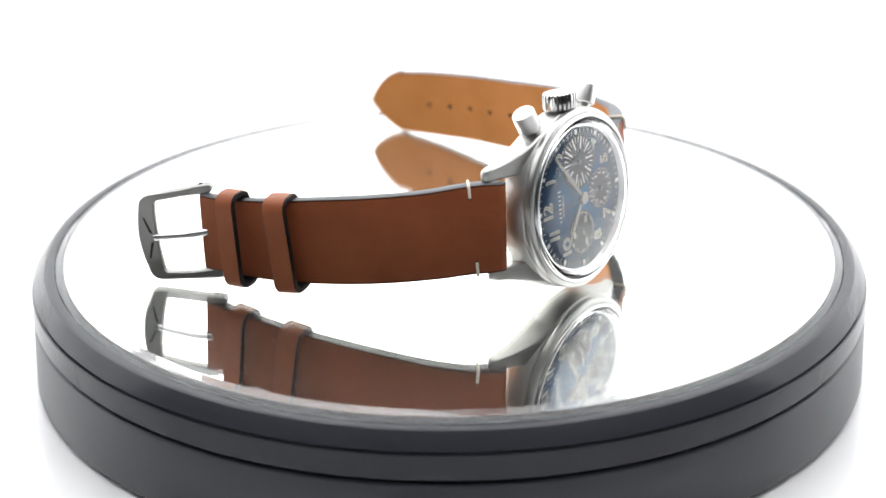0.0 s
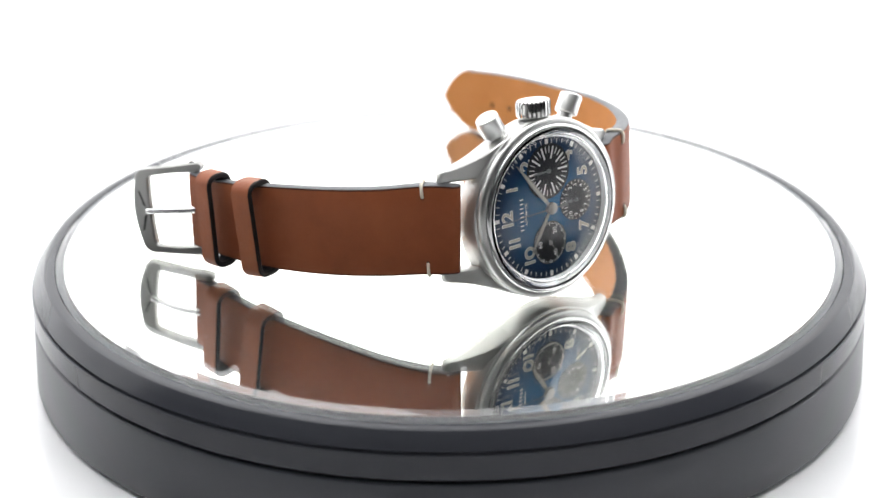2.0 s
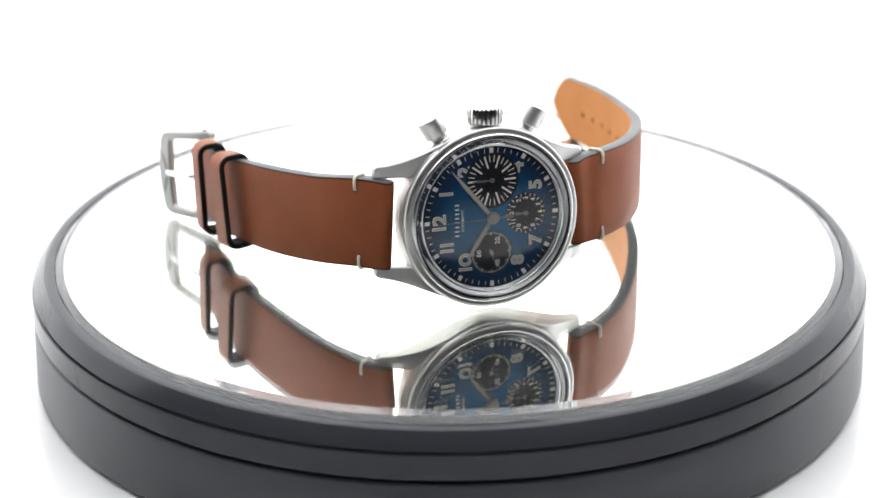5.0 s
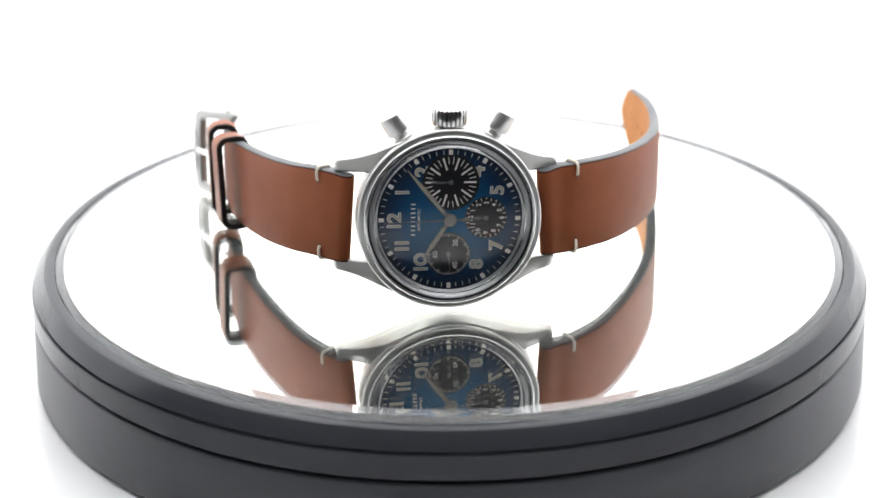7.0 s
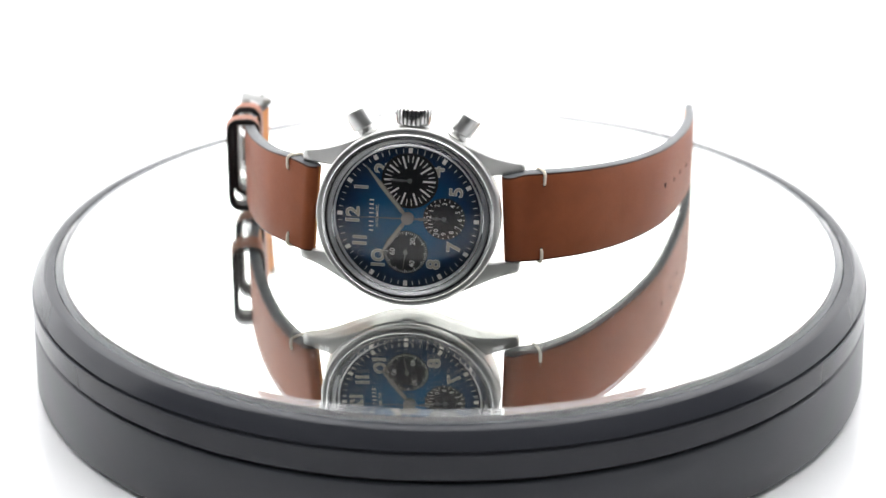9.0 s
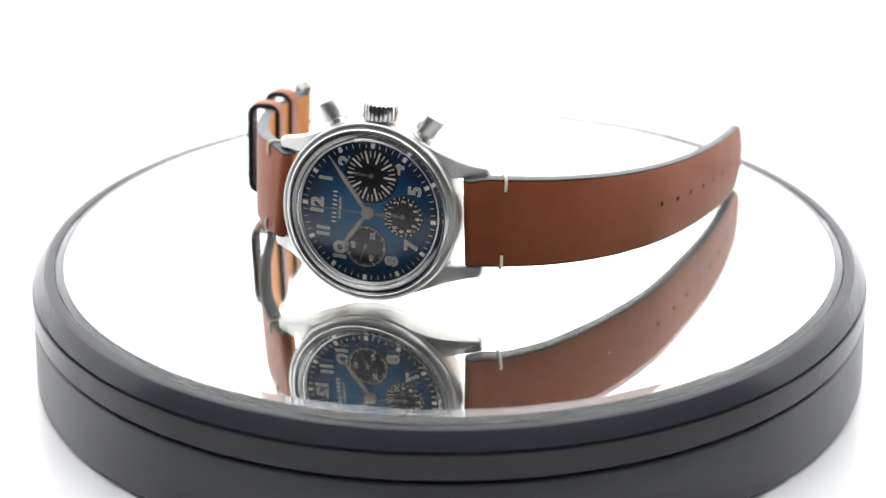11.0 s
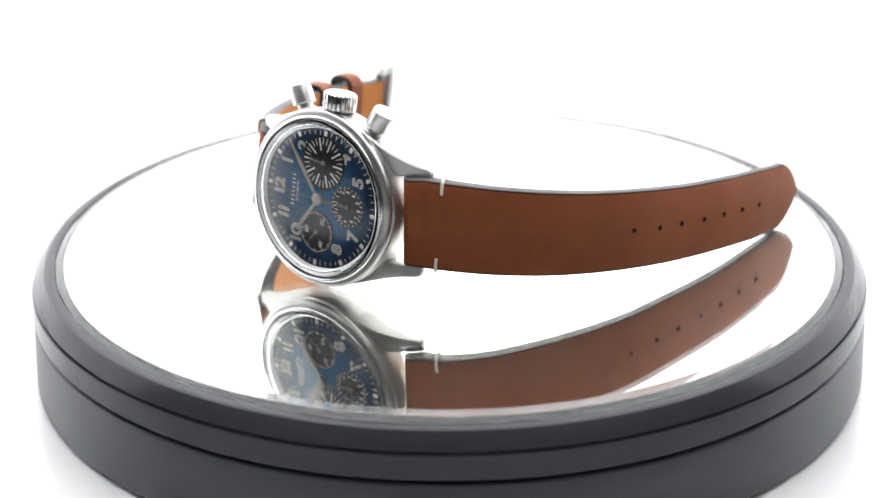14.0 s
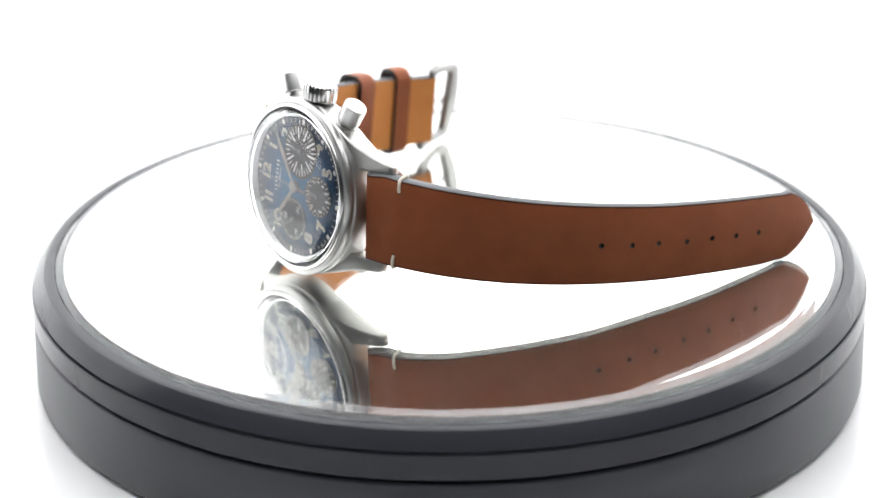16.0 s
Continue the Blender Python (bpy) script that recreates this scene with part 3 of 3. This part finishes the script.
def stitch(rows_f, s, side, edge, parent):
    """A thick thread that runs from a slit over the strap's edge to the back."""
    p, t, up, o, hw, th = s
    o = o * side
    up = up * edge
    path = [p + up * (hw - 2.7) - o * 0.35, p + up * (hw - 2.5) + o * 0.18, p + up * (hw - 1.4) + o * 0.34, p + up * (hw - 0.35) + o * 0.28, p + up * (hw + 0.22) - o * 0.25,
            p + up * (hw + 0.3) - o * th * 0.5, p + up * (hw + 0.2) - o * (th - 0.2), p + up * (hw - 0.5) - o * (th + 0.25), p + up * (hw - 2.4) - o * (th + 0.2)]
    path = spline(path, 4)
    part("stitch", tube(path, 0.36, 8), MAT_THREAD, parent, "cream thread stitch", PLACE)
    # dark disc on the face, in place of the shade in the slit
    bm = bmesh.new()
    c = p + up * (hw - 2.75) + o * 0.03
    rows = [[c + (t * math.cos(a) * 0.34 + up * math.sin(a) * 0.5) + o * h for a in [2 * math.pi * k / 12 for k in range(12)]] for h in (-0.3, 0.05)]
    part("slit", loft(rows, bm), MAT_HOLE_SHADE, parent, "", PLACE)


STRAP_MATS = [MAT_LEATHER, MAT_EDGE, MAT_LINING, MAT_HOLE_SHADE, MAT_CREASE]
# x, y, z of the outer face's middle, width, thickness, share of the watch's lean
LONG = [(22.8, -33.7, 21.9, 20.1, 3.8, 1), (24.9, -32.2, 21.9, 20.6, 4.0, 1), (28.45, -30.3, 21.8, 20.6, 3.6, 0.9), (36.5, -22.5, 20.6, 20.4, 3.1, 0.7), (43.3, -11.0, 18.7, 20.0, 2.8, 0.4), (47.6, 0.0, 17.1, 19.5, 2.6, 0.2),
        (50.2, 10.2, 15.75, 19.0, 2.5, 0.1), (51.7, 24.8, 13.7, 18.3, 2.4, 0), (52.0, 39.5, 12.0, 17.7, 2.3, 0), (50.9, 53.6, 10.2, 17.3, 2.2, 0), (49.6, 61.5, 9.2, 16.6, 2.1, 0)]
SHORT = [(-25.0, -38.4, 22.6, 20.3, 3.8, 1), (-26.7, -37.15, 22.6, 20.6, 4.0, 1), (-29.6, -34.75, 22.5, 20.6, 3.6, 0.9), (-36.5, -27.5, 21.0, 20.4, 3.1, 0.7), (-43.6, -16.5, 19.0, 20.5, 2.8, 0.4), (-48.9, -5.6, 17.3, 20.3, 2.6, 0.2),
         (-52.3, 3.6, 15.9, 19.6, 2.5, 0.1), (-54.7, 13.4, 14.6, 18.8, 2.5, 0), (-55.6, 19.0, 14.0, 18.2, 2.8, 0.2), (-56.1, 23.0, 13.6, 18.0, 3.0, 0.5), (-56.3, 25.6, 13.4, 18.0, 3.0, 0.7)]
HOLES = [(50.2, 10.2, 15.75), (51.0, 17.9, 14.55), (51.7, 24.8, 13.75), (51.8, 32.4, 12.7), (52.0, 39.5, 12.0), (51.5, 46.6, 11.0), (50.8, 53.6, 10.1)]
TIP = (47.4, 72.5, 7.8)


def build_straps():
    rows = [list(r) for r in spline(LONG, 6)]
    a = np.array(rows[-1])
    for k in range(1, 13):
        f = k / 12
        w = 16.6 * max((1 - f ** 1.85), 0.0) ** 0.82 + 0.6
        x = a[0] + (TIP[0] - a[0]) * (f * 0.7 + 0.3 * f * f)
        rows.append([x, a[1] + (TIP[1] - a[1]) * f, a[2] + (TIP[2] - a[2]) * f, w, 2.1 - 0.3 * f, 0])
    fr = frames_along(rows)
    spots = []
    for h in HOLES:
        s = min(fr, key=lambda q: (q[0] - Vector(h)).length)
        spots.append((Vector(h), s[3], 0.64))
    bm = punch(strap_mesh(rows, 1), spots)
    strap = part("long_strap", bm, STRAP_MATS, watch, "brown leather strap end with seven punched holes", PLACE)
    s = min(fr, key=lambda q: (q[0] - Vector((28.45, -30.3, 21.8))).length)
    for edge in (1, -1):
        stitch(fr, s, 1, edge, strap)

    rows = [list(r) for r in spline(SHORT, 6)]
    fr = frames_along(rows)
    strap = part("short_strap", strap_mesh(rows, -1), STRAP_MATS, watch, "brown leather buckle end of the strap", PLACE)
    s = min(fr, key=lambda q: (q[0] - Vector((-29.6, -34.6, 22.5))).length)
    for edge in (1, -1):
        stitch(fr, s, -1, edge, strap)
    return fr


short_frames = build_straps()


def keeper(center, way, low, high, width, depth_out, depth_in, label):
    """A leather loop round the strap."""
    t = Vector(way).normalized()
    up = Vector((0, 0, 1))
    up = (up - t * up.dot(t)).normalized()
    o = up.cross(t)
    c = Vector(center)
    c.z = (low + high) / 2
    hh, r = (high - low) / 2, 2.9
    d0, d1 = -depth_in, depth_out
    # loop runs in (up, outward); each point gets its own outward normal in that plane
    pts = []
    for cu, co, a0 in ((hh - r, d1 - r, 0), (hh - r, d0 + r, 270), (-hh + r, d0 + r, 180), (-hh + r, d1 - r, 90)):
        arc = []
        for k in range(7):
            a = radians(a0 + 15 * k)
            arc.append((cu + r * math.cos(a), co + r * math.sin(a), math.cos(a), math.sin(a)))
        pts += arc[::-1]
    secs = []
    th = 1.35
    hw = width / 2
    for u, v, nu, nv in pts:
        def at(w, q):
            return c + t * w + up * (u - nu * q) + o * (v - nv * q)
        secs.append([at(-hw + 0.25, 0), at(0, -0.06), at(hw - 0.25, 0), at(hw, 0.25), at(hw, th - 0.25), at(hw - 0.2, th), at(-hw + 0.2, th), at(-hw, th - 0.25), at(-hw, 0.25)])
    return part("keeper", loft(secs, ring=True, slots=[0, 0, 1, 1, 1, 1, 1, 1, 1]), [MAT_KEEPER, MAT_KEEPER_EDGE], watch, label, PLACE)


keeper((-55.05, 14.8, 0), (-0.18, 0.98, -0.10), 3.2, 26.0, 5.0, 3.9, 3.4, "brown leather keeper loop with black edges")
keeper((-51.7, 1.8, 0), (-0.32, 0.94, -0.14), 4.7, 27.5, 5.6, 4.4, 3.7, "sliding brown leather keeper loop with black edges")


def build_buckle():
    t = (Vector((-63.3, 36.2, 11.3)) - Vector((-55.2, 24.9, 13.5))).normalized()
    up = Vector((0.02, 0.17, 0.98))
    up = (up - t * up.dot(t)).normalized()
    o = up.cross(t)
    c = Vector((-54.9, 24.9, 13.5))
    M = Matrix(((t.x, up.x, o.x, c.x), (t.y, up.y, o.y, c.y), (t.z, up.z, o.z, c.z), (0, 0, 0, 1)))
    bm = bmesh.new()
    # outline of the frame: outer and inner loops, in way and height
    outer, inner = [], []
    for cx, cy, a0 in ((12.4, 7.1, 0), (12.4, -7.1, 270)):
        outer += [(cx + 3.2 * math.cos(radians(a0 + 10 * k)), cy + 3.2 * math.sin(radians(a0 + 10 * k))) for k in range(10)][::-1]
    outer = [(-2.6, 10.5), (-2.2, 11.1), (-1.4, 11.3), (0.8, 11.15), (5.0, 10.8)] + outer[:10] + [(15.6 + 1.1 * (1 - (y / 7.1) ** 2), y) for y in (6.0, 4.8, 3.2, 1.6, 0, -1.6, -3.2, -4.8, -6.0)] + outer[10:] + [(5.0, -10.8), (0.8, -11.15), (-1.4, -11.3), (-2.2, -11.1), (-2.6, -10.5)]
    for cx, cy, a0 in ((10.5, 7.3, 0), (10.5, -7.3, 270)):
        inner += [(cx + 1.2 * math.cos(radians(a0 + 10 * k)), cy + 1.2 * math.sin(radians(a0 + 10 * k))) for k in range(10)][::-1]
    inner = [(-2.55, 10.0), (-2.2, 9.2), (-1.4, 8.9), (0.8, 8.9), (5.0, 8.95)] + inner[:10] + [(11.7 + 0.35 * (1 - (y / 7.1) ** 2), y) for y in (6.0, 4.8, 3.2, 1.6, 0, -1.6, -3.2, -4.8, -6.0)] + inner[10:] + [(5.0, -8.95), (0.8, -8.9), (-1.4, -8.9), (-2.2, -9.2), (-2.55, -10.0)]
    k = len(outer)
    rows = []

    def bow(x):
        return 0.008 * x * (16.5 - x)
    for (ax, ay), (bx, by) in zip(outer, inner):
        dx, dy = bx - ax, by - ay
        ln = math.hypot(dx, dy)
        e = min(0.35 / ln, 0.4)
        def lerp(f):
            return ax + dx * f, ay + dy * f
        row = []
        for f, z in ((e, 1.0), (1 - e, 1.0), (1, 0.65), (1, -0.65), (1 - e, -1.0), (e, -1.0), (0, -0.65), (0, 0.65)):
            x, y = lerp(f)
            row.append((x, y, z + bow(x)))
        rows.append(row)
    loft(rows, bm)
    buckle = part("buckle", bm, MAT_BLASTED, watch, "matt grey steel pin buckle", PLACE @ MMI @ M4(M))
    bm = tube([(0, -11.0, 0), (0, 11.0, 0)], 0.8, 12)
    part("spring_bar", bm, MAT_POLISHED, buckle, "", PLACE @ MMI @ M4(M))
    for s in (1, -1):
        bm = lathe([(0, 0.22), (0.55, 0.22), (0.55, -0.3), (0, -0.3)], 16)
        part("pin_end", bm, MAT_GASKET, buckle, "", PLACE @ MMI @ M4(M @ Matrix.Translation((0, s * 11.2, 0)) @ pose(0, 0, 0, 90, 0, 0)))
    bm = tube(spline([(-1.0, 0, 0.6), (1.5, 0, 1.3), (5, 0, 1.9), (9.5, 0, 1.7), (12.9, 0, 1.3)], 6), [0.95] * 12 + [0.85] * 12 + [0.75], 12)
    part("tongue", bm, MAT_POLISHED, buckle, "polished steel buckle tongue", PLACE @ MMI @ M4(M))
    # engraved wing-like mark as two plain strokes
    for s in (1, -1):
        bm = bmesh.new()
        rows = [(13.0, 0.9 * s), (13.8, 1.3 * s), (14.9, 5.0 * s), (14.4, 4.9 * s)]
        bm = slab([(x, y) for x, y in rows], -2.6, 0)
        for v in bm.verts:
            v.co.z = 1.03 + bow(v.co.x) - (0.1 if v.co.z < -1 else 0)
        part("engraving", bm, MAT_GASKET, buckle, "", PLACE @ MMI @ M4(M))


MMI = Matrix.Identity(4)


def M4(m):
    """A placing matrix in millimetres turned to metres."""
    out = m.copy()
    out.translation = m.translation * 0.001
    return out


build_buckle()


# ---------------------------------------------------------------- what moves
SPEED = -6.68          # degrees a second, about the turntable's axis


def motions():
    times = [0.5 * k for k in range(33)]
    rows = []
    for t in times:
        q = pose(0, 0, 0, 0, 0, SPEED * (t - 7.0))
        rows.append((t, Matrix.Translation(q @ BASE) @ q))
    walk(watch, rows)
    walk(platter, [(t, pose(0, 0, 0, 0, 0, SPEED * (t - 7.0))) for t in times])
    # the small seconds hand runs; 12 lies at the dial's -x
    walk(seconds_hand, [(t, SECONDS_PIVOT @ pose(0, 0, 0, 0, 0, 180 - 6.0 * (44.0 + t - 7.0))) for t in times])


motions()
